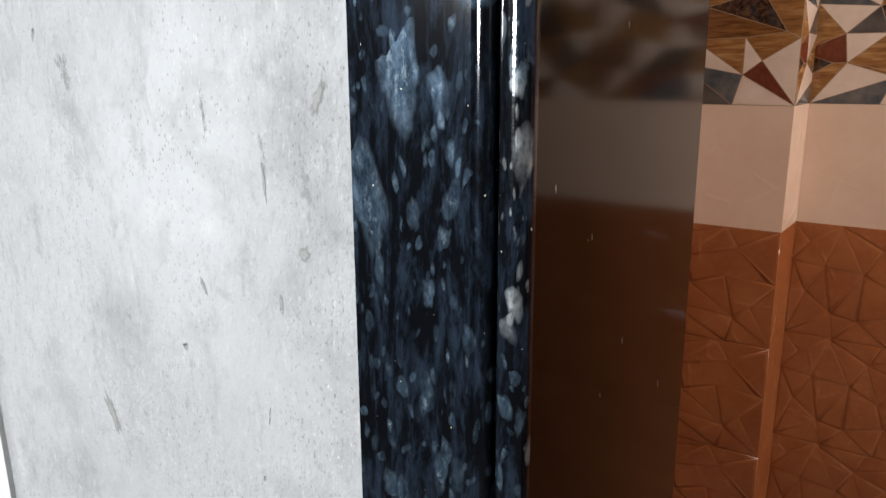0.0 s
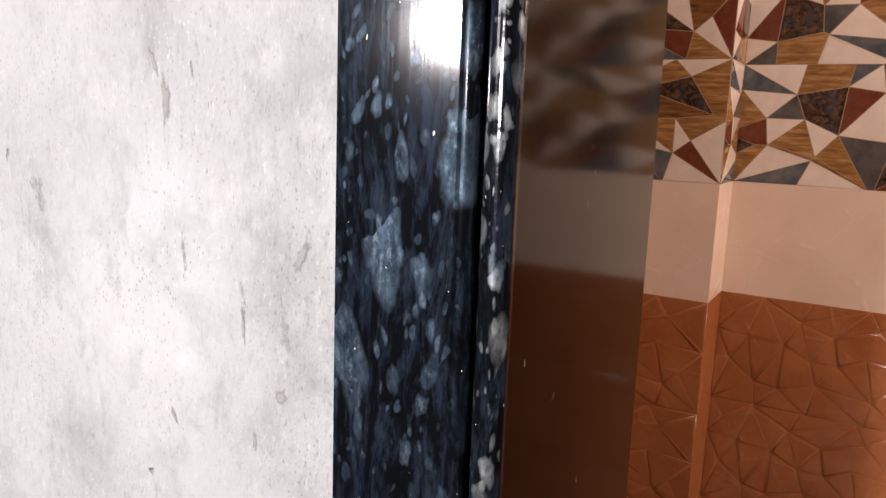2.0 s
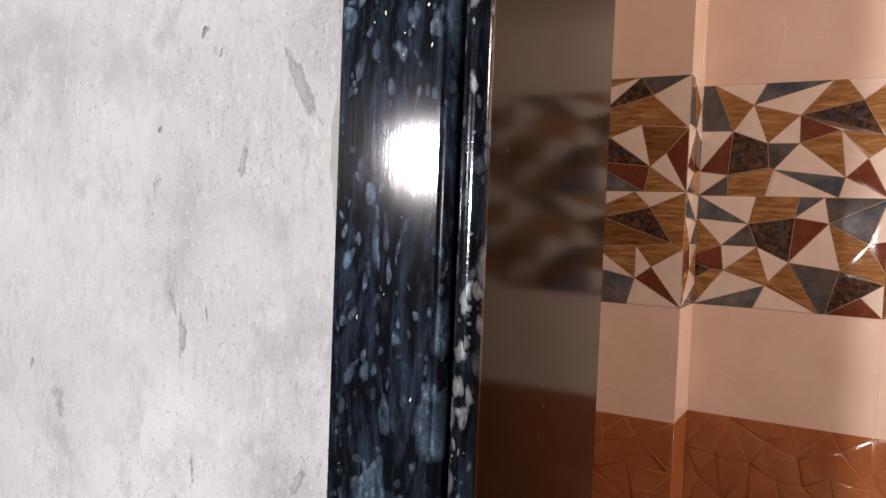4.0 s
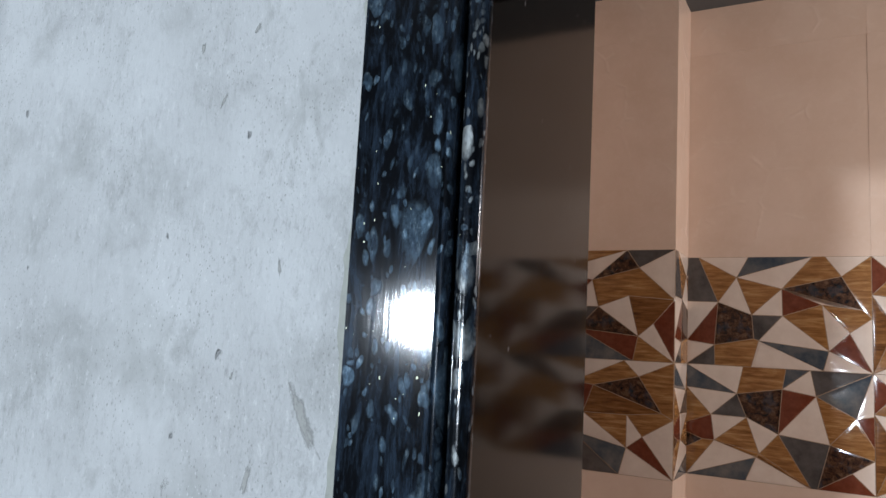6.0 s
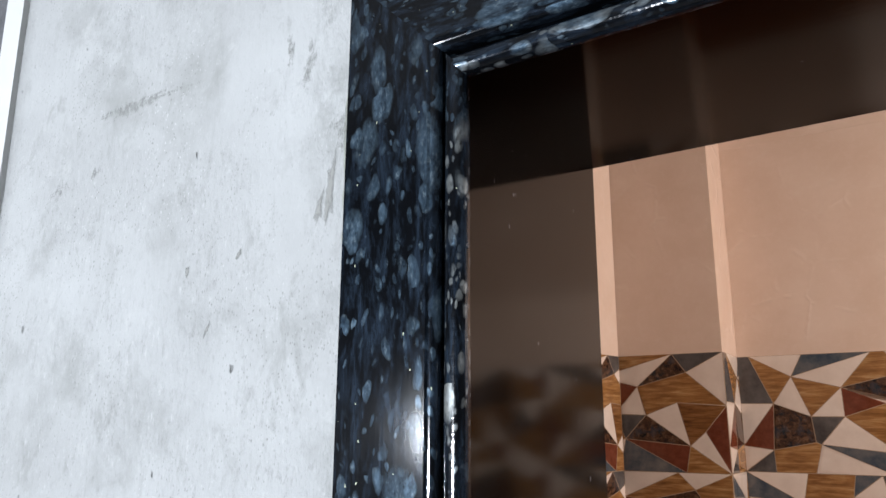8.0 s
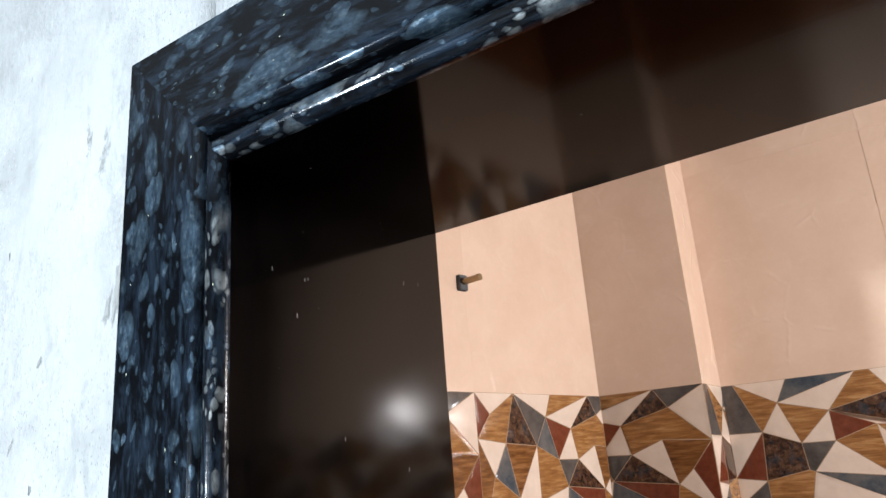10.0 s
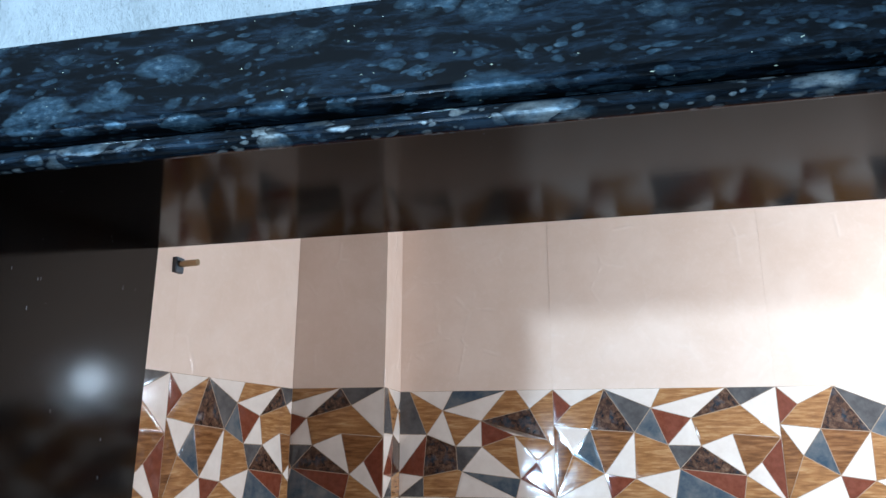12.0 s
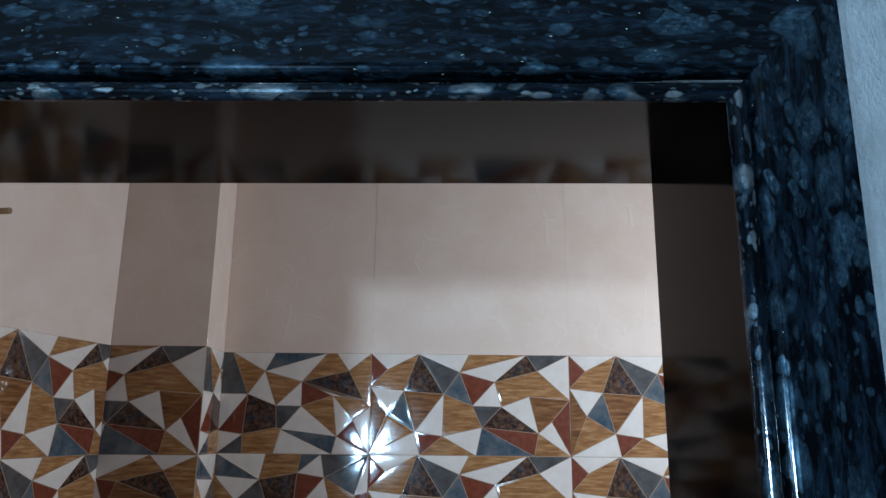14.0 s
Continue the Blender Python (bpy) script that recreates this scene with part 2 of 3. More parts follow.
GRANITE = granite("blue_black_granite")
NOSING = granite("pale_flecked_granite", 0.08, 1.3, 0.5, 0.4)
REVEAL = lining_stone()
PLASTER = plaster()
BEIGE = tile_glaze("beige_tile", (0.70, 0.515, 0.395), (0.64, 0.455, 0.338), (0.74, 0.575, 0.465), 0.0010, cells=8)
BROWN = tile_glaze("rust_brown_tile", (0.36, 0.122, 0.042), (0.285, 0.086, 0.027), (0.47, 0.20, 0.085), 0.0012, 0.15, 8.5)
GROUT = plain("grout", (0.66, 0.52, 0.42), 0.8)
BROWN_RIDGE = plain("brown_tile_ridge", (0.33, 0.112, 0.040), 0.2, scale=30, amount=0.15, relief=0.0001)
RIDGE = plain("tile_ridge", (0.33, 0.22, 0.14), 0.15, relief=0.0001)
F_WHITE = facet_plain("facet_cream", (0.64, 0.50, 0.40), (0.72, 0.585, 0.48), 18)
F_TAN = facet_wood("facet_tan_wood", (0.15, 0.058, 0.018), (0.30, 0.135, 0.042), (0.44, 0.245, 0.105))
F_BROWN = facet_wood("facet_brown_wood", (0.085, 0.032, 0.010), (0.190, 0.076, 0.022), (0.30, 0.140, 0.05))
F_RED = facet_plain("facet_red_brown", (0.12, 0.028, 0.012), (0.18, 0.050, 0.024), 45)
F_GREY = facet_plain("facet_grey", (0.050, 0.041, 0.036), (0.125, 0.105, 0.094), 14)
F_BLUE = facet_plain("facet_blue_grey", (0.038, 0.052, 0.068), (0.16, 0.140, 0.122), 16)
F_MOTTLED = facet_mottled("facet_mottled")
FACETS = {"w": F_WHITE, "t": F_TAN, "b": F_BROWN, "r": F_RED, "g": F_GREY, "u": F_BLUE, "m": F_MOTTLED}


def smear_cement():
    """Thin grey cement rubbed on the plaster; it thins out towards the rim of each dab."""
    g = Nodes("wet_cement_smear")
    v = g.coords()
    colour = g.mix(g.noise(v, 150, 4, 0.7), (0.17, 0.17, 0.160), (0.25, 0.25, 0.236))
    cover = g.node("ShaderNodeAttribute")
    cover.attribute_name = "cover"
    grain = g.math("MULTIPLY", g.math("SUBTRACT", g.noise(g.coords((1, 1, 0.6)), 260, 5, 0.75), 0.5), 1.6)
    g.put(g.ramp(g.math("ADD", cover.outputs["Fac"], grain), (0.22, 0.0), (0.85, 0.9)), g.bsdf.inputs["Alpha"])
    return g.done(colour, 0.85, g.bump(g.noise(v, 300, 3), 0.0004, 0.5))


SMEAR = smear_cement()
# grey-green cement, darkened to carry the shade of the plaster's sloping edge
FILLET = plain("shaded_cement_fillet", (0.20, 0.205, 0.182), 0.85, scale=120, amount=0.3)
STONE_DARK = plain("rough_dark_stone", (0.085, 0.085, 0.09), 0.85, scale=70, amount=0.6, relief=0.002)
LIME = plain("lime_putty", (0.44, 0.44, 0.43), 0.7, scale=30, amount=0.08)
# ceiling and hall cement are out of view, set dark for the granite's reflections
CEIL = plain("ceiling_cement", (0.10, 0.098, 0.095), 0.9, scale=6, amount=0.06)
CEMENT = plain("bare_cement", (0.085, 0.083, 0.081), 0.9, scale=9, amount=0.3)
FLOOR = plain("cement_floor", (0.18, 0.175, 0.165), 0.85, scale=14, amount=0.3)
METAL = plain("dull_brass", (0.32, 0.24, 0.14), 0.35, 1.0, 60, 0.3)
WHITE_PLASTIC = plain("white_plastic", (0.75, 0.75, 0.74), 0.35, scale=8, amount=0.04)


def glow(name, colour, strength):
    m = bpy.data.materials.new(name)
    m.use_nodes = True
    b = m.node_tree.nodes["Principled BSDF"]
    b.inputs["Emission Color"].default_value = (*colour, 1)
    b.inputs["Emission Strength"].default_value = strength
    return m


# ---- building tools ----
def part(name, bm, material, parent=None, label="", smooth=False):
    bmesh.ops.recalc_face_normals(bm, faces=bm.faces)
    me = bpy.data.meshes.new(name)
    bm.to_mesh(me)
    bm.free()
    for m in material if isinstance(material, (list, tuple)) else [material]:
        me.materials.append(m)
    if smooth:
        for p in me.polygons:
            p.use_smooth = True
    ob = new(name, me)
    if parent is not None:
        ob.parent = parent
    if label:
        ob["label"] = label
    return ob


def add_box(bm, x0, x1, y0, y1, z0, z1):
    v = [bm.verts.new(p) for p in ((x0, y0, z0), (x1, y0, z0), (x1, y1, z0), (x0, y1, z0), (x0, y0, z1), (x1, y0, z1), (x1, y1, z1), (x0, y1, z1))]
    for f in ((0, 3, 2, 1), (4, 5, 6, 7), (0, 1, 5, 4), (1, 2, 6, 5), (2, 3, 7, 6), (3, 0, 4, 7)):
        bm.faces.new([v[i] for i in f])
    return v


def box(*span):
    bm = bmesh.new()
    add_box(bm, *span)
    return bm


def empty(name, place=(0, 0, 0)):
    ob = new(name)
    ob.location = place
    return ob


# ---- plan ----
XL, XR, ZH, RISE = -0.025, 0.576, 2.047, 0.006  # clear opening; the head rises a little
Y_FACE, Y_WALL, Y_BACK = 0.314, 0.326, 0.490  # trim face, plaster face, inner edge of the reveal
X_LEFT, X_RIGHT, Y_END = -0.538, 2.03, 2.156  # bathroom walls
SKEW = 11.05                              # degrees by which the left wall runs outwards towards the door
COL_X, COL_Y = -0.267, 1.985              # pilaster in the corner
ROW_TOP, ROW = 2.064, 0.2977              # top of the patterned band, height of a course
SEAM = 0.184                              # an upright joint of the end wall
CEILING = 2.80
HALL_L, HALL_R, HALL_BACK = -2.6, 2.9, -4.2


HEAD_PITCH = 0.0028 / 0.176  # the head lining's underside drops a little towards the front


def sweep(profile, which):
    """One mitred length of a moulding round the opening. profile: (distance outwards from the opening, y). Local x runs along it."""
    bm = bmesh.new()
    rings = []
    for end in (0, 1):
        ring = []
        for d, y in profile:
            if which == "head":
                drop = max(0.0, Y_BACK - y) * HEAD_PITCH if d < 0.013 else 0.0
                ring.append(bm.verts.new(((XL - d) if end == 0 else (XR + d), y, d - drop + end * RISE)))
            else:
                s = -1 if which == "left" else 1
                ring.append(bm.verts.new((0.0 if end == 0 else ZH + d + (RISE if which == "right" else 0.0), y, s * -d)))
        rings.append(ring)
    n = len(profile)
    for i in range(n):
        j = (i + 1) % n
        bm.faces.new((rings[0][i], rings[0][j], rings[1][j], rings[1][i]))
    bm.faces.new(rings[0])
    bm.faces.new(list(reversed(rings[1])))
    return bm


def place_length(ob, which):
    if which == "head":
        ob.matrix_world = Matrix.Translation((0, 0, ZH))
    else:
        x = XL if which == "left" else XR
        ob.matrix_world = Matrix(((0, 0, -1, x), (0, 1, 0, 0), (1, 0, 0, 0), (0, 0, 0, 1)))


def arc(cx, cy, r, a0, a1, n=5):
    return [(cx + r * math.cos(radians(a0 + (a1 - a0) * i / n)), cy + r * math.sin(radians(a0 + (a1 - a0) * i / n))) for i in range(n + 1)]


TRIM_PROFILE = [(0.0755, Y_WALL + 0.001), (0.0755, Y_FACE + 0.0008), (0.0748, Y_FACE)] + [(0.0215, Y_FACE)] + \
    arc(0.0205, Y_FACE + 0.006, 0.0052, 266, 182, 12) + [(0.0150, Y_FACE + 0.009), (0.0150, Y_WALL + 0.001)]
NOSE_PROFILE = arc(0.0062, Y_FACE + 0.0050, 0.0062, 180, 360, 22) + [(0.0124, Y_FACE + 0.0062), (0.0, Y_FACE + 0.0062)]
SLAB_PROFILE = [(0.0, Y_FACE + 0.0063), (0.0, Y_BACK - 0.0015), (0.0015, Y_BACK), (0.020, Y_BACK), (0.020, Y_WALL + 0.003), (0.0124, Y_WALL + 0.003), (0.0124, Y_FACE + 0.0063)]

trim = tagged(empty("granite_architrave"), "polished blue-black granite architrave mitred around the bathroom doorway", "door frame")
lining = tagged(empty("granite_door_lining"), "dark polished stone door lining with a rounded flecked nosing", "door lining")
for which in ("left", "head", "right"):
    name = "head_board" if which == "head" else "side_board"
    ob = part(name, sweep(TRIM_PROFILE, which), GRANITE, trim)
    place_length(ob, which)
    ob = part("head_slab" if which == "head" else "jamb_slab", sweep(SLAB_PROFILE, which), REVEAL, lining)
    place_length(ob, which)
    nose = part("nosing", sweep(NOSE_PROFILE, which), NOSING, ob, "rounded edge with pale flecks")
    nose.matrix_parent_inverse = ob.matrix_world.inverted()
    place_length(nose, which)

# ---- the wall with the doorway ----
OUT = 0.0205
front = tagged(empty("wall_front"), "pale grey cement plastered wall round the doorway", "wall", kind="structure")


def wall_y(x, z):
    p = Vector((x * 9, 0, z * 6))
    return Y_WALL + 0.0012 * noise.noise(p) + 0.0007 * noise.noise(p * 3.1)


def plaster_sheet(name, x0, x1, z0, z1, lean=0.0):
    """A slab of plastered wall with a slightly uneven face."""
    nx, nz = max(2, int((x1 - x0) / 0.02)), max(2, int((z1 - z0) / 0.02))
    bm = bmesh.new()
    grid = {}
    for i in range(nx + 1):
        for k in range(nz + 1):
            z = z0 + (z1 - z0) * k / nz
            a = x0 - lean * (z - 1.24)
            x = a + (x1 - a) * i / nx
            grid[i, k] = bm.verts.new((x, wall_y(x, z), z))
    for i in range(nx):
        for k in range(nz):
            bm.faces.new((grid[i, k], grid[i + 1, k], grid[i + 1, k + 1], grid[i, k + 1]))
    rim = [e for e in bm.edges if e.is_boundary]
    got = bmesh.ops.extrude_edge_only(bm, edges=rim)
    verts = [g for g in got["geom"] if isinstance(g, bmesh.types.BMVert)]
    for v in verts:
        v.co.y = Y_BACK - 0.012
    bmesh.ops.contextual_create(bm, geom=[e for e in bm.edges if e.is_boundary])
    ob = part(name, bm, PLASTER, front)
    for p in ob.data.polygons:
        p.use_smooth = p.area < 0.001
    return ob


WALL_L, LEAN = -0.464, 0.030
plaster_sheet("wall_panel", WALL_L, XL - OUT, 0, CEILING, LEAN)
plaster_sheet("wall_panel", XR + OUT, HALL_R, 0, CEILING)
plaster_sheet("wall_panel", XL - OUT, XR + OUT, ZH + OUT, CEILING)

# plaster arris and the rough stone upright at the wall's free end
bm = box(WALL_L - 0.030, WALL_L, Y_WALL - 0.004, Y_BACK - 0.012, 0, CEILING)
for v in bm.verts:
    v.co.x -= LEAN * (v.co.z - 1.24)
part("arris", bm, LIME, front, "smooth white lime putty edge")


def rough_block(x0, x1, y0, y1, z0, z1, step, amount):
    bm = bmesh.new()
    nx, nz = max(2, int((x1 - x0) / step)), max(2, int((z1 - z0) / step))
    grid = {}
    for i in range(nx + 1):
        for k in range(nz + 1):
            p = Vector((x0 + (x1 - x0) * i / nx, 0, z0 + (z1 - z0) * k / nz))
            grid[i, k] = bm.verts.new((p.x, y0 + amount * noise.noise(p * 25), p.z))
    for i in range(nx):
        for k in range(nz):
            bm.faces.new((grid[i, k], grid[i + 1, k], grid[i + 1, k + 1], grid[i, k + 1]))
    got = bmesh.ops.extrude_edge_only(bm, edges=[e for e in bm.edges if e.is_boundary])
    for g in got["geom"]:
        if isinstance(g, bmesh.types.BMVert):
            g.co.y = y1
    bmesh.ops.contextual_create(bm, geom=[e for e in bm.edges if e.is_boundary])
    return bm


tagged(part("stone_upright", rough_block(WALL_L - 0.30, WALL_L + 0.03, Y_WALL + 0.03, Y_BACK - 0.013, 0, CEILING, 0.015, 0.006), STONE_DARK),
       "rough dark grey stone upright beside the plastered wall", "stone post", kind="structure")


def smear(x, z, length, width, lean, full=1.0, seed=1):
    """A dab of grey cement on the plaster, uneven in outline and thinning towards its rim."""
    bm = bmesh.new()
    cover = bm.verts.layers.float.new("cover")
    rnd = random.Random(seed)
    n = 30
    a = radians(lean)
    shape = [1 + 0.6 * noise.noise(Vector((math.cos(2 * math.pi * i / n) * 1.9, math.sin(2 * math.pi * i / n) * 1.9, seed * 3.7))) + rnd.uniform(-0.12, 0.12) for i in range(n)]
    rings = []
    for reach, lift, amount in ((1.25, 0.0003, 0.0), (1.2, -0.0001, 0.05), (0.8, -0.00025, 0.5), (0.4, -0.0003, 0.9)):
        ring = []
        for i, k in enumerate(shape):
            t = 2 * math.pi * i / n
            u, w = math.cos(t) * width / 2 * k * reach, math.sin(t) * length / 2 * k * reach
            px, pz = u * math.cos(a) - w * math.sin(a), u * math.sin(a) + w * math.cos(a)
            v = bm.verts.new((x + px, wall_y(x + px, z + pz) + lift, z + pz))
            v[cover] = amount * full
            ring.append(v)
        rings.append(ring)
    for r, q in zip(rings, rings[1:]):
        for i in range(n):
            bm.faces.new((r[i], r[(i + 1) % n], q[(i + 1) % n], q[i]))
    bm.faces.new(rings[-1])
    bm.faces.new(list(reversed(rings[0])))
    return part("smear", bm, SMEAR, front)


for i, dab in enumerate((
        (-0.134, 1.738, 0.050, 0.0085, 30), (-0.170, 1.700, 0.019, 0.0042, -14), (-0.213, 1.603, 0.022, 0.0068, 4), (-0.221, 1.620, 0.012, 0.0025, 24),
        (-0.128, 1.538, 0.014, 0.0055, -30), (-0.140, 1.472, 0.0075, 0.0072, 0), (-0.212, 1.446, 0.010, 0.0036, 24), (-0.156, 1.447, 0.010, 0.0025, 0),
        (-0.203, 1.531, 0.024, 0.0030, 4, 0.6), (-0.238, 1.967, 0.008, 0.0045, 0), (-0.215, 1.929, 0.011, 0.0026, -25), (-0.128, 1.992, 0.022, 0.0055, -10),
        (-0.111, 2.038, 0.034, 0.021, 0, 0.45), (-0.158, 1.821, 0.012, 0.0024, 8), (-0.312, 1.350, 0.034, 0.008, 24),
        (-0.188, 1.757, 0.006, 0.002, -20), (-0.195, 1.618, 0.007, 0.002, 10), (-0.191, 1.973, 0.007, 0.003, -30), (-0.163, 1.501, 0.016, 0.0024, 6),
        (-0.315, 2.101, 0.120, 0.012, -88, 0.45), (-0.402, 2.050, 0.018, 0.034, 0, 0.3), (-0.356, 2.056, 0.010, 0.024, 10, 0.3), (-0.142, 2.088, 0.036, 0.011, -8, 0.45), (-0.158, 2.100, 0.026, 0.007, 6, 0.45),
        (-0.137, 1.503, 0.034, 0.0070, 10, 0.45), (-0.163, 1.512, 0.030, 0.0036, 2, 0.45), (-0.322, 1.552, 0.034, 0.014, 20, 0.45), (-0.121, 2.002, 0.040, 0.006, -4),
        (-0.235, 1.688, 0.026, 0.008, -12, 0.3))):
    smear(*dab, seed=i + 1)


def edge_fillet(z0, z1, seed):
    """A ragged strip of grey cement filling between the plaster and the granite edge; its dark tone holds the bevel's
    shade.
    """
    bm = bmesh.new()
    edge = XL - 0.0757
    n = int((z1 - z0) / 0.006)
    rows = []
    for k in range(n + 1):
        z = z0 + (z1 - z0) * k / n
        taper = min(1.0, 4 * k / n, 4 * (n - k) / n)
        w = taper * max(0.003, 0.0105 + 0.005 * noise.noise(Vector((seed, 0, z * 22))) + 0.0025 * noise.noise(Vector((seed, 3, z * 90)))) + 0.0005
        face = wall_y(edge, z)
        rows.append([bm.verts.new((edge, face + 0.0006, z)), bm.verts.new((edge, face - 0.0014, z)), bm.verts.new((edge - w, face - 0.0002, z)), bm.verts.new((edge - w - 0.0004, face + 0.0006, z))])
    for r, q in zip(rows, rows[1:]):
        for i in range(4):
            j = (i + 1) % 4
            bm.faces.new((r[i], r[j], q[j], q[i]))
    bm.faces.new(rows[0])
    bm.faces.new(list(reversed(rows[-1])))
    part("shaded_cement_fillet", bm, FILLET, front)


edge_fillet(1.60, 1.90, 1)
edge_fillet(1.93, 2.10, 7)

# ---- bathroom shell ----
BED = 0.010  # tile thickness
tagged(part("wall_end", box(X_LEFT - 0.1, X_RIGHT + 0.1, Y_END + BED, Y_END + 0.12, 0, CEILING), GROUT), "wall behind the end tiles", "wall", kind="structure")
LEFT_LONG = (COL_Y - Y_BACK) / math.cos(radians(SKEW))
LEFT_POSE = Matrix.Translation((X_LEFT, COL_Y, 0)) @ pose(0, 0, 0, 0, 0, 90 - SKEW)  # local x runs along the wall to its end at the pilaster
bm = box(-LEFT_LONG - 0.02, 0.02, BED, 0.12, 0, CEILING)
bm.transform(LEFT_POSE)
tagged(part("wall_left", bm, GROUT), "wall behind the side tiles", "wall", kind="structure")
tagged(part("wall_right", box(X_RIGHT + BED, X_RIGHT + 0.12, Y_BACK - 0.011, Y_END + BED, 0, CEILING), GROUT), "wall behind the side tiles", "wall", kind="structure")
tagged(part("pilaster", box(X_LEFT - BED, COL_X - BED, COL_Y + BED, Y_END + BED, 0, CEILING), GROUT), "tiled pilaster in the bathroom corner", "pilaster", kind="structure")
tagged(part("floor", box(HALL_L - 0.2, HALL_R + 0.2, HALL_BACK - 0.2, Y_END + 0.2, -0.1, 0), FLOOR), "bare cement floor", "floor", kind="structure")
# unseen ceiling and hall walls, added to close the space and keep reflections dark
tagged(part("ceiling", box(HALL_L - 0.2, HALL_R + 0.2, HALL_BACK - 0.2, Y_END + 0.2, CEILING, CEILING + 0.1), CEIL), "unseen dark cement ceiling added over bathroom and hall", "ceiling", kind="structure")
tagged(part("wall_hall_left", box(HALL_L - 0.12, HALL_L, HALL_BACK, Y_BACK, 0, CEILING), CEMENT), "unseen dark cement side wall added to close the hall", "wall", kind="structure")
tagged(part("wall_hall_right", box(HALL_R, HALL_R + 0.12, HALL_BACK, Y_WALL + 0.1, 0, CEILING), CEMENT), "unseen dark cement side wall added to close the hall", "wall", kind="structure")
tagged(part("wall_hall_front", box(HALL_L, WALL_L - 0.29, Y_WALL + 0.05, Y_BACK, 0, CEILING), CEMENT), "unseen dark cement wall added beside the stone upright", "wall", kind="structure")
tagged(part("wall_hall_back", box(HALL_L - 0.12, HALL_R + 0.12, HALL_BACK - 0.12, HALL_BACK, 0, CEILING), CEMENT), "unseen dark cement rear wall added to close the hall", "wall", kind="structure")

# ---- tiles ----
P_VERTS = "130,118 345,118 575,118 835,118 1028,118 205,190 130,270 280,288 460,300 532,200 590,352 690,243 885,192 720,355 1028,322 845,308 632,448 885,472 205,393 332,470 455,488 130,572 355,572 605,572 865,572 1028,572 945,420"
P_FACES = "w0,1,5 r0,5,6 t5,1,7,6 m1,8,7 g1,9,8 w1,2,9 t2,3,9 w9,3,11 m3,12,11 g3,4,12 w4,14,12 t11,12,14,15,13 r9,11,10 w11,13,10 u9,10,8 g10,13,16 m13,17,16 w13,15,17 b15,14,26,17 r14,25,26 w26,25,17 t17,25,24 r16,17,24 u16,24,23 t8,10,16,20 w8,20,19 b7,8,19 u7,19,18 w6,7,18 b6,18,21 t18,19,21 w19,22,21 r19,20,22 t20,23,22 w20,16,23"
Q_VERTS = "0,0 65,0 353,0 703,0 767,0 1000,0 287,189 0,415 181,419 538,290 851,176 955,467 372,531 749,426 541,533 1000,539 888,667 0,779 161,814 384,745 411,762 783,827 1000,1000 753,1000 369,1000 164,1000 0,1000"
Q_FACES = "g0,1,8,7 t1,6,8 w1,2,6 u2,3,6 w3,9,6 t3,4,10,9 w4,5,10 m9,10,11 t10,5,15,11 w6,12,8 t6,9,12 w9,14,12 r9,13,14 t14,13,21 t13,11,15,16 w13,16,21 w15,22,16 r16,22,21 w21,22,23 w7,8,17 r8,18,17 m8,12,19,18 g12,14,20,19 w14,21,20 u20,21,23 w20,23,24 t18,19,20,24,25 w17,18,26 g18,25,26"
R_VERTS = "0,0 325,0 558,0 686,0 1000,0 290,246 0,210 538,179 714,222 914,387 1000,356 144,447 344,450 0,537 515,573 781,621 163,675 413,754 0,622 96,675 0,758 396,788 0,1000 337,1000 683,1000 716,1000 1000,718 890,836 1000,1000 1000,618"
R_FACES = "w0,1,5 u0,5,6 t1,2,7,5 u2,3,7 w3,8,7 g3,4,8 u4,9,8 w4,10,9 w6,5,11 g5,12,11 m5,7,14,12 r7,8,14 w8,15,14 t8,9,15 r9,10,29 t9,29,26,15 t6,11,13 r11,16,19,18,13 w11,12,16 w12,14,17 t12,17,16 m18,19,20 t19,16,22,20 w16,21,22 u22,21,23 w21,24,23 t16,17,21 t17,24,21 t17,14,24 g14,15,25,24 m15,26,27,25 w26,28,27 r27,28,25"

S_VERTS = "15,552 130,552 237,552 15,612 62,618 163,590 212,676 40,688 138,686 237,690 172,736 138,766 15,738 122,832 237,832 15,832"
S_FACES = "w0,1,3 t1,5,4,3 w1,2,5 t2,9,6,5 m5,6,4 r3,4,7 b4,6,8,7 t6,9,10,8 w8,10,11 t7,8,11 w7,11,12 w3,7,12 u12,11,13 g12,13,15 r10,14,11 w9,14,10 w11,14,13"


def pattern(verts, faces):
    pts = [tuple(float(c) for c in w.split(",")) for w in verts.split()]
    x0, x1 = min(p[0] for p in pts), max(p[0] for p in pts)
    y0, y1 = min(p[1] for p in pts), max(p[1] for p in pts)
    uv = [((x - x0) / (x1 - x0), 1 - (y - y0) / (y1 - y0)) for x, y in pts]
    return uv, [(f[0], [int(i) for i in f[1:].split(",")]) for f in faces.split()]


FACET_KINDS = list(FACETS)


def clip_poly(poly, u0, u1):
    for limit, keep in ((u0, 1), (u1, -1)):
        out = []
        for i, (a, b) in enumerate(zip(poly, poly[1:] + poly[:1])):
            ia, ib = keep * (a[0] - limit) >= 0, keep * (b[0] - limit) >= 0
            if ia:
                out.append(a)
            if ia != ib:
                t = (limit - a[0]) / (b[0] - a[0])
                out.append((limit, a[1] + t * (b[1] - a[1])))
        poly = out
        if len(poly) < 3:
            return []
    return poly


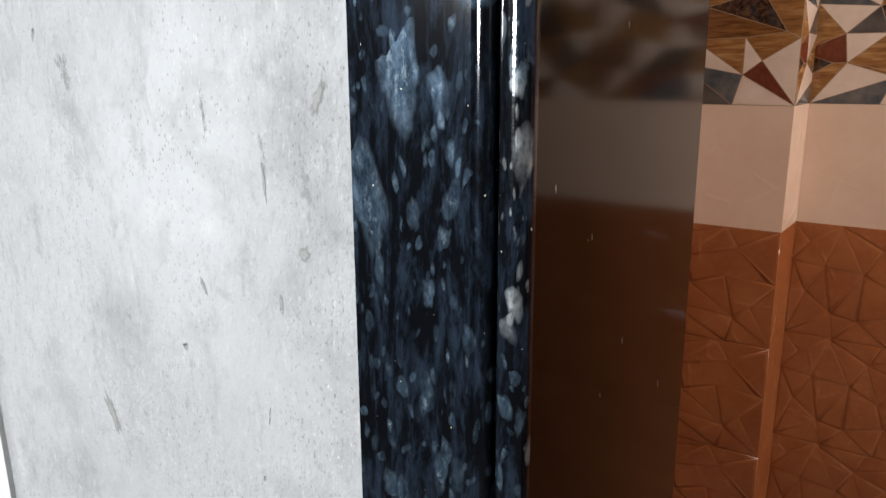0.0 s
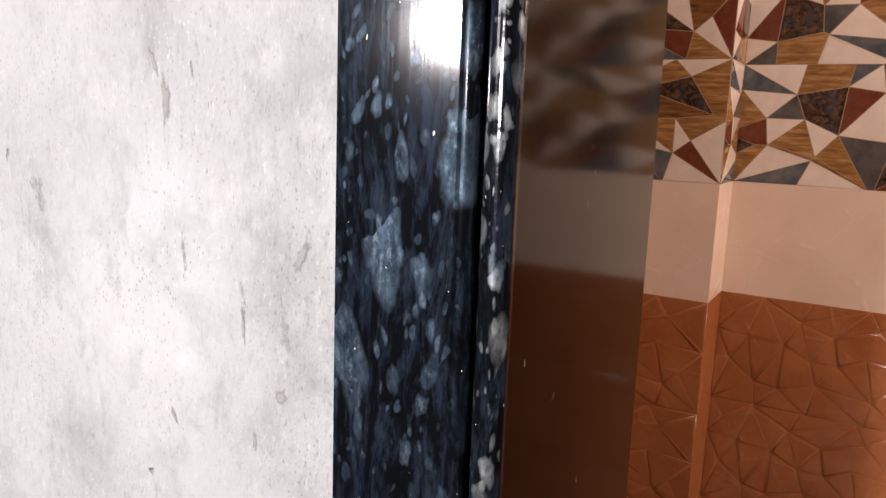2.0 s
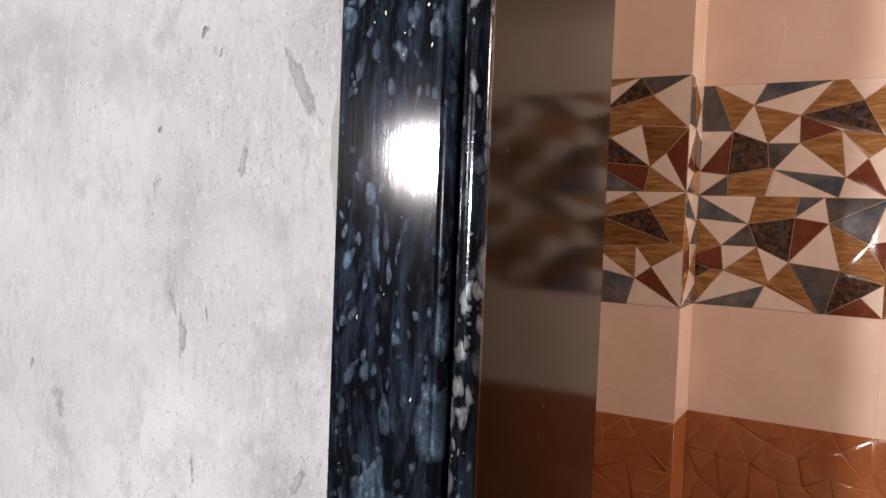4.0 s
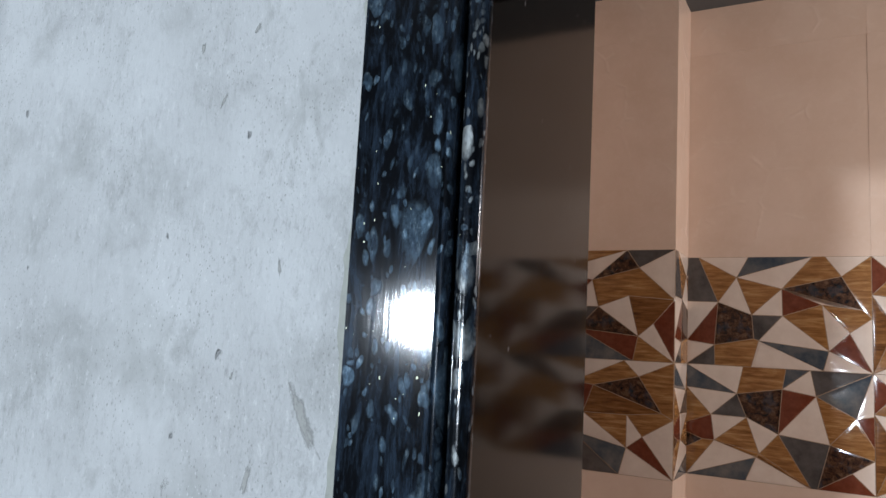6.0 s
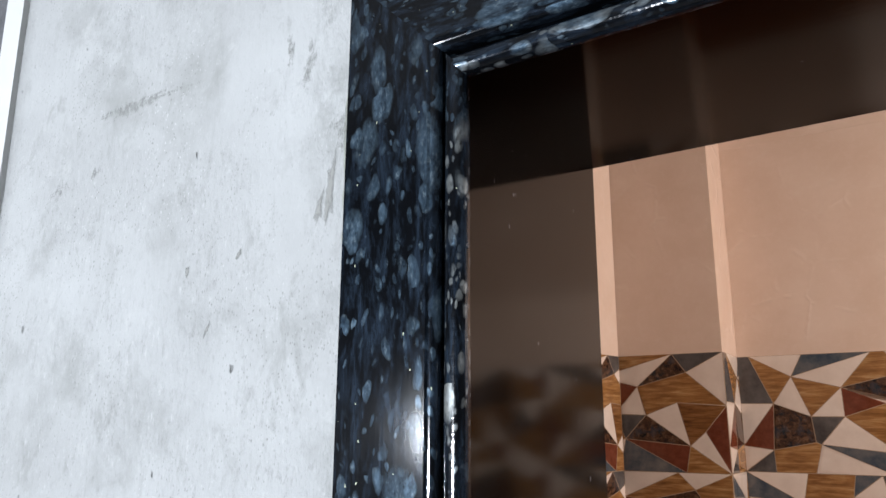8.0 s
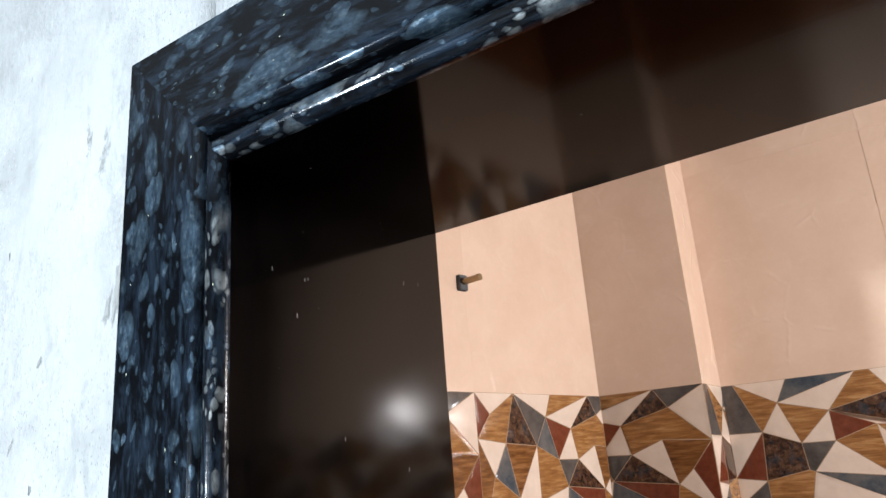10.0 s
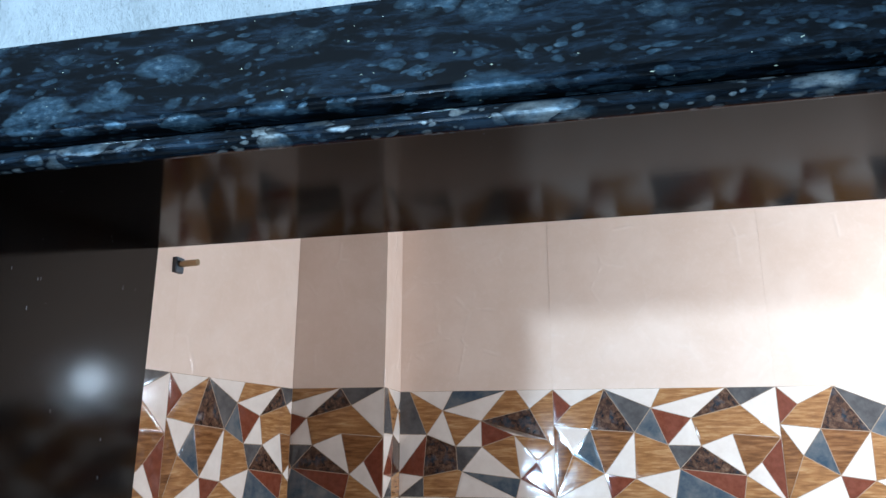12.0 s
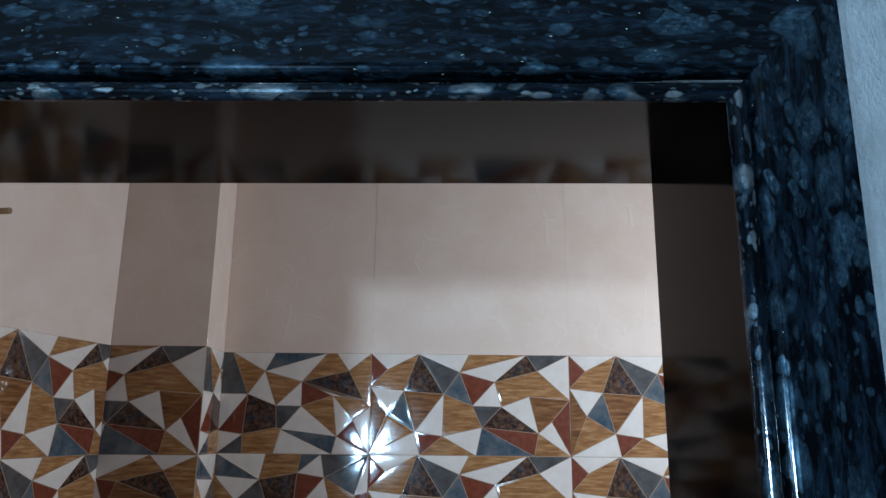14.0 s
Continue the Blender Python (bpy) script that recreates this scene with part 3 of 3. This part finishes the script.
def mitre(a, p, b, inset):
    """The step inwards at the corner p between a and b that keeps both edges at one distance."""
    u, v = (p - a).normalized(), (b - p).normalized()
    n, m = Vector((-u.z, 0, u.x)), Vector((-v.z, 0, v.x))
    step = (n + m) * (inset / max(0.15, 1 + n.dot(m)))
    return step * min(1.0, 0.45 * min((p - a).length, (b - p).length) / max(step.length, 1e-6))


def facet_tile(name, data, width, height, u0=0.0, u1=1.0, seed=1, glaze=None):
    """A moulded tile in one piece: softly rounded facets that meet in fine lines. Local x along, z up, face at y = 0, body behind."""
    uv, faces = data
    rnd = random.Random(seed)
    bm = bmesh.new()
    w, h = width, height
    full = w / (u1 - u0)
    corner = {}

    def shared(p):
        key = round(p.x, 5), round(p.z, 5)
        if key not in corner:
            corner[key] = bm.verts.new((p.x, -0.0004, p.z))
        return corner[key]

    for key, ids in faces:
        poly = clip_poly([uv[i] for i in ids], u0, u1)
        if not poly:
            continue
        pts = [Vector(((u - u0) * full, 0, v * h)) for u, v in poly]
        area = sum(a.x * b.z - b.x * a.z for a, b in zip(pts, pts[1:] + pts[:1]))
        if area < 0:
            pts.reverse()
        if abs(area) < 2e-5:
            continue
        c = sum(pts, Vector()) / len(pts)
        lean = 0.045 if glaze else 0.022
        roll = ((0.0012, -0.0009, 0.1), (0.0042, -0.0021, 0.8), (0.0080, -0.0023, 1.0)) if glaze else ((0.0009, -0.00046, 0.1), (0.0045, -0.0008, 0.8), (0.0090, -0.00095, 1.0))
        tilt_x, tilt_z = rnd.uniform(-lean, lean), rnd.uniform(-lean, lean)
        rings = [[shared(p) for p in pts]]
        for inset, y, slope in roll:
            ring = []
            for k, p in enumerate(pts):
                q = p + mitre(pts[k - 1], p, pts[(k + 1) % len(pts)], inset)
                ring.append(bm.verts.new((q.x, max(-0.0035, y + slope * (tilt_x * (q.x - c.x) + tilt_z * (q.z - c.z))), q.z)))
            rings.append(ring)
        n = len(pts)
        tint = 1 if glaze else 1 + FACET_KINDS.index(key)
        bm.faces.new(rings[-1]).material_index = tint
        for k, (r, q) in enumerate(zip(rings, rings[1:])):
            for i in range(n):
                j = (i + 1) % n
                if len({r[i], r[j], q[j], q[i]}) == 4:
                    bm.faces.new((r[i], r[j], q[j], q[i])).material_index = tint if k else 0
    for f in bm.faces:
        f.smooth = True
    got = bmesh.ops.extrude_edge_only(bm, edges=[e for e in bm.edges if e.is_boundary])
    for v in got["geom"]:
        if isinstance(v, bmesh.types.BMVert):
            v.co.y = BED
    for f in bm.faces:
        if f.normal.y > -0.2 and any(v.co.y > 0.005 for v in f.verts):
            f.smooth, f.material_index = False, 0
    bmesh.ops.recalc_face_normals(bm, faces=bm.faces)
    me = bpy.data.meshes.new(name)
    bm.to_mesh(me)
    bm.free()
    me.materials.append(BROWN_RIDGE if glaze else RIDGE)
    for k in [] if glaze else FACET_KINDS:
        me.materials.append(FACETS[k])
    if glaze:
        me.materials.append(glaze)
    return me


def plain_tile(width, height, material):
    """A glazed tile with softened edges, face at y = 0, body behind."""
    bm = bmesh.new()
    g, b = 0.00002, 0.00018
    rings = []
    for inset, y in ((0.0, BED), (0.0, b), (b, 0.0)):
        x0, x1, z0, z1 = g + inset, width - g - inset, g + inset, height - g - inset
        rings.append([bm.verts.new(p) for p in ((x0, y, z0), (x1, y, z0), (x1, y, z1), (x0, y, z1))])
    for r, s in zip(rings, rings[1:]):
        for i in range(4):
            bm.faces.new((r[i], r[(i + 1) % 4], s[(i + 1) % 4], s[i]))
    bm.faces.new(rings[-1])
    me = bpy.data.meshes.new("tile")
    bm.to_mesh(me)
    bm.free()
    me.materials.append(material)
    return me


P, Q, R, S = pattern(P_VERTS, P_FACES), pattern(Q_VERTS, Q_FACES), pattern(R_VERTS, R_FACES), pattern(S_VERTS, S_FACES)
MESHES = {}
tile_turn = random.Random(5)


def lay(parent, origin, turn, spans, choose):
    """Tile a wall. origin: foot of the wall's left end as seen from the room; turn: degrees about z; spans: (start, width, u0, u1) along the wall."""
    base = Matrix.Translation(origin) @ pose(0, 0, 0, 0, 0, turn)
    top = CEILING
    row = -2
    while top > 0.01:
        low = ROW_TOP + 2 * ROW if row == -2 else ROW_TOP if row == -1 else max(0.0, top - ROW)
        for start, width, u0, u1 in spans:
            kind = "beige" if row < 0 or row == 2 else "facet" if row < 2 else "brown"
            if kind == "facet":
                letter = choose(row, start)
                key = (letter, round(width, 4), round(u0, 3), round(u1, 3))
                if key not in MESHES:
                    data = {"P": P, "Q": Q, "R": R, "S": S}[letter]
                    if letter == "S":
                        u0, u1 = 0.0, 1.0
                    MESHES[key] = facet_tile("patterned_tile", data, width, ROW, u0, u1, sum(map(ord, letter)))
                name = "patterned_tile"
            else:
                key = (kind, round(width, 4), round(top - low, 4), round(u0, 3), round(u1, 3))
                if key not in MESHES:
                    if kind == "beige" or width < 0.2:
                        MESHES[key] = plain_tile(width, top - low, BEIGE if kind == "beige" else BROWN)
                    else:
                        MESHES[key] = facet_tile("brown_tile", P, width, top - low, u0, u1, 3, BROWN)
                name = kind + "_tile"
            ob = new(name, MESHES[key])
            ob.parent = parent
            lean = 0.0012 * tile_turn.uniform(-1, 1), 0.0012 * tile_turn.uniform(-1, 1)
            ob.matrix_world = base @ Matrix.Translation((start, 0, low)) @ Matrix.Rotation(lean[0], 4, "Z") @ Matrix.Rotation(lean[1], 4, "X")
        top = low
        row += 1


obs = bpy.data.objects
# end wall: a cut tile beside the pilaster, then whole ones
cut = SEAM - COL_X
spans = [(0, cut, 0, 1)]
x = cut
while COL_X + x < X_RIGHT - 0.01:
    w = min(0.6, X_RIGHT - COL_X - x)
    spans.append((x, w, 0, w / 0.6))
    x += w
lay(obs["wall_end"], (COL_X, Y_END, 0), 0, spans, lambda row, s: "P" if s > 0.1 else "QR"[row])
# pilaster: front and side
lay(obs["pilaster"], (X_LEFT, COL_Y, 0), 0, [(0, COL_X - X_LEFT, 0.545, 1)], lambda row, s: "P" if row == 0 else "S")
lay(obs["pilaster"], (COL_X, COL_Y, 0), 90, [(0.002, Y_END - COL_Y - 0.002, 0.0, 0.33)], lambda row, s: "Q" if row == 0 else "R")
# left wall runs from the near wall to the pilaster
start = LEFT_POSE @ Vector((-LEFT_LONG, 0, 0))
lay(obs["wall_left"], start, 90 - SKEW, [(0, LEFT_LONG - 1.088, 0.3, 1), (LEFT_LONG - 1.088, 0.6, 0, 1), (LEFT_LONG - 0.488, 0.488, 0, 0.89)], lambda row, s: "P")
# right wall
lay(obs["wall_right"], (X_RIGHT, Y_END, 0), -90, [(0, 0.6, 0, 1), (0.6, 0.6, 0, 1), (1.2, Y_END - Y_BACK - 1.2, 0, 0.7)], lambda row, s: "P")

# ---- small things ----
hook = tagged(empty("wall_pipe_stub"), "short brass pipe stub with dark square flange on tiled wall", "pipe stub")
hook.matrix_world = LEFT_POSE @ Matrix.Translation((-0.502, 0, 2.308))
bm = bmesh.new()
bmesh.ops.create_cone(bm, cap_ends=True, segments=20, radius1=0.0075, radius2=0.0075, depth=0.058, matrix=pose(0, -0.033, 0.002, 90, 0, 0))
part("pipe", bm, METAL, hook)
bm = box(-0.013, 0.013, -0.012, 0.002, -0.018, 0.018)
bmesh.ops.bevel(bm, geom=list(bm.edges), offset=0.0015, segments=2, affect="EDGES")
part("flange", bm, STONE_DARK, hook, "dark square flange")


def round_lamp(place, aim, size, colour, strength, label, stand=0.0):
    """A round lamp: white housing with a glowing diffuser just behind the light, on an arm or on a floor stand."""
    lamp = tagged(new("floor_lamp" if stand else "wall_lamp"), label, "lamp")
    lamp.matrix_world = look(place, aim)
    r = size / 2
    bm = bmesh.new()
    bmesh.ops.create_cone(bm, cap_ends=True, segments=40, radius1=r * 1.18, radius2=r * 1.12, depth=0.03, matrix=pose(0, 0, 0.020))
    part("housing", bm, WHITE_PLASTIC, lamp)
    bm = bmesh.new()
    bmesh.ops.create_cone(bm, cap_ends=True, segments=40, radius1=r, radius2=r, depth=0.002, matrix=pose(0, 0, 0.0035))
    part("diffuser", bm, glow("lamp_glow", colour, strength), lamp, "glowing white diffuser")
    back = lamp.matrix_world @ Vector((0, 0, 0.05))
    into = lamp.matrix_world.inverted()
    bm = bmesh.new()
    if stand:
        bmesh.ops.create_cone(bm, cap_ends=True, segments=16, radius1=0.012, radius2=0.012, depth=back.z, matrix=pose(back.x, back.y, back.z / 2))
        pole = part("pole", bm, METAL, lamp)
        pole.matrix_parent_inverse = into
        bm = bmesh.new()
        bmesh.ops.create_cone(bm, cap_ends=True, segments=32, radius1=0.16, radius2=0.14, depth=0.03, matrix=pose(back.x, back.y, 0.015))
        base = part("base", bm, STONE_DARK, lamp)
        base.matrix_parent_inverse = into
    else:
        bmesh.ops.create_cone(bm, cap_ends=True, segments=16, radius1=0.014, radius2=0.014, depth=0.10, matrix=pose(0, 0, 0.085))
        part("arm", bm, WHITE_PLASTIC, lamp)
    return lamp


round_lamp(LAMP_A, AIM_A, 0.13, COOL, 20, "round white lit work lamp on a thin floor stand", stand=1)
round_lamp(LAMP_B, AIM_B, 0.13, COOL, 20, "small round white lit work lamp on a thin floor stand", stand=1)
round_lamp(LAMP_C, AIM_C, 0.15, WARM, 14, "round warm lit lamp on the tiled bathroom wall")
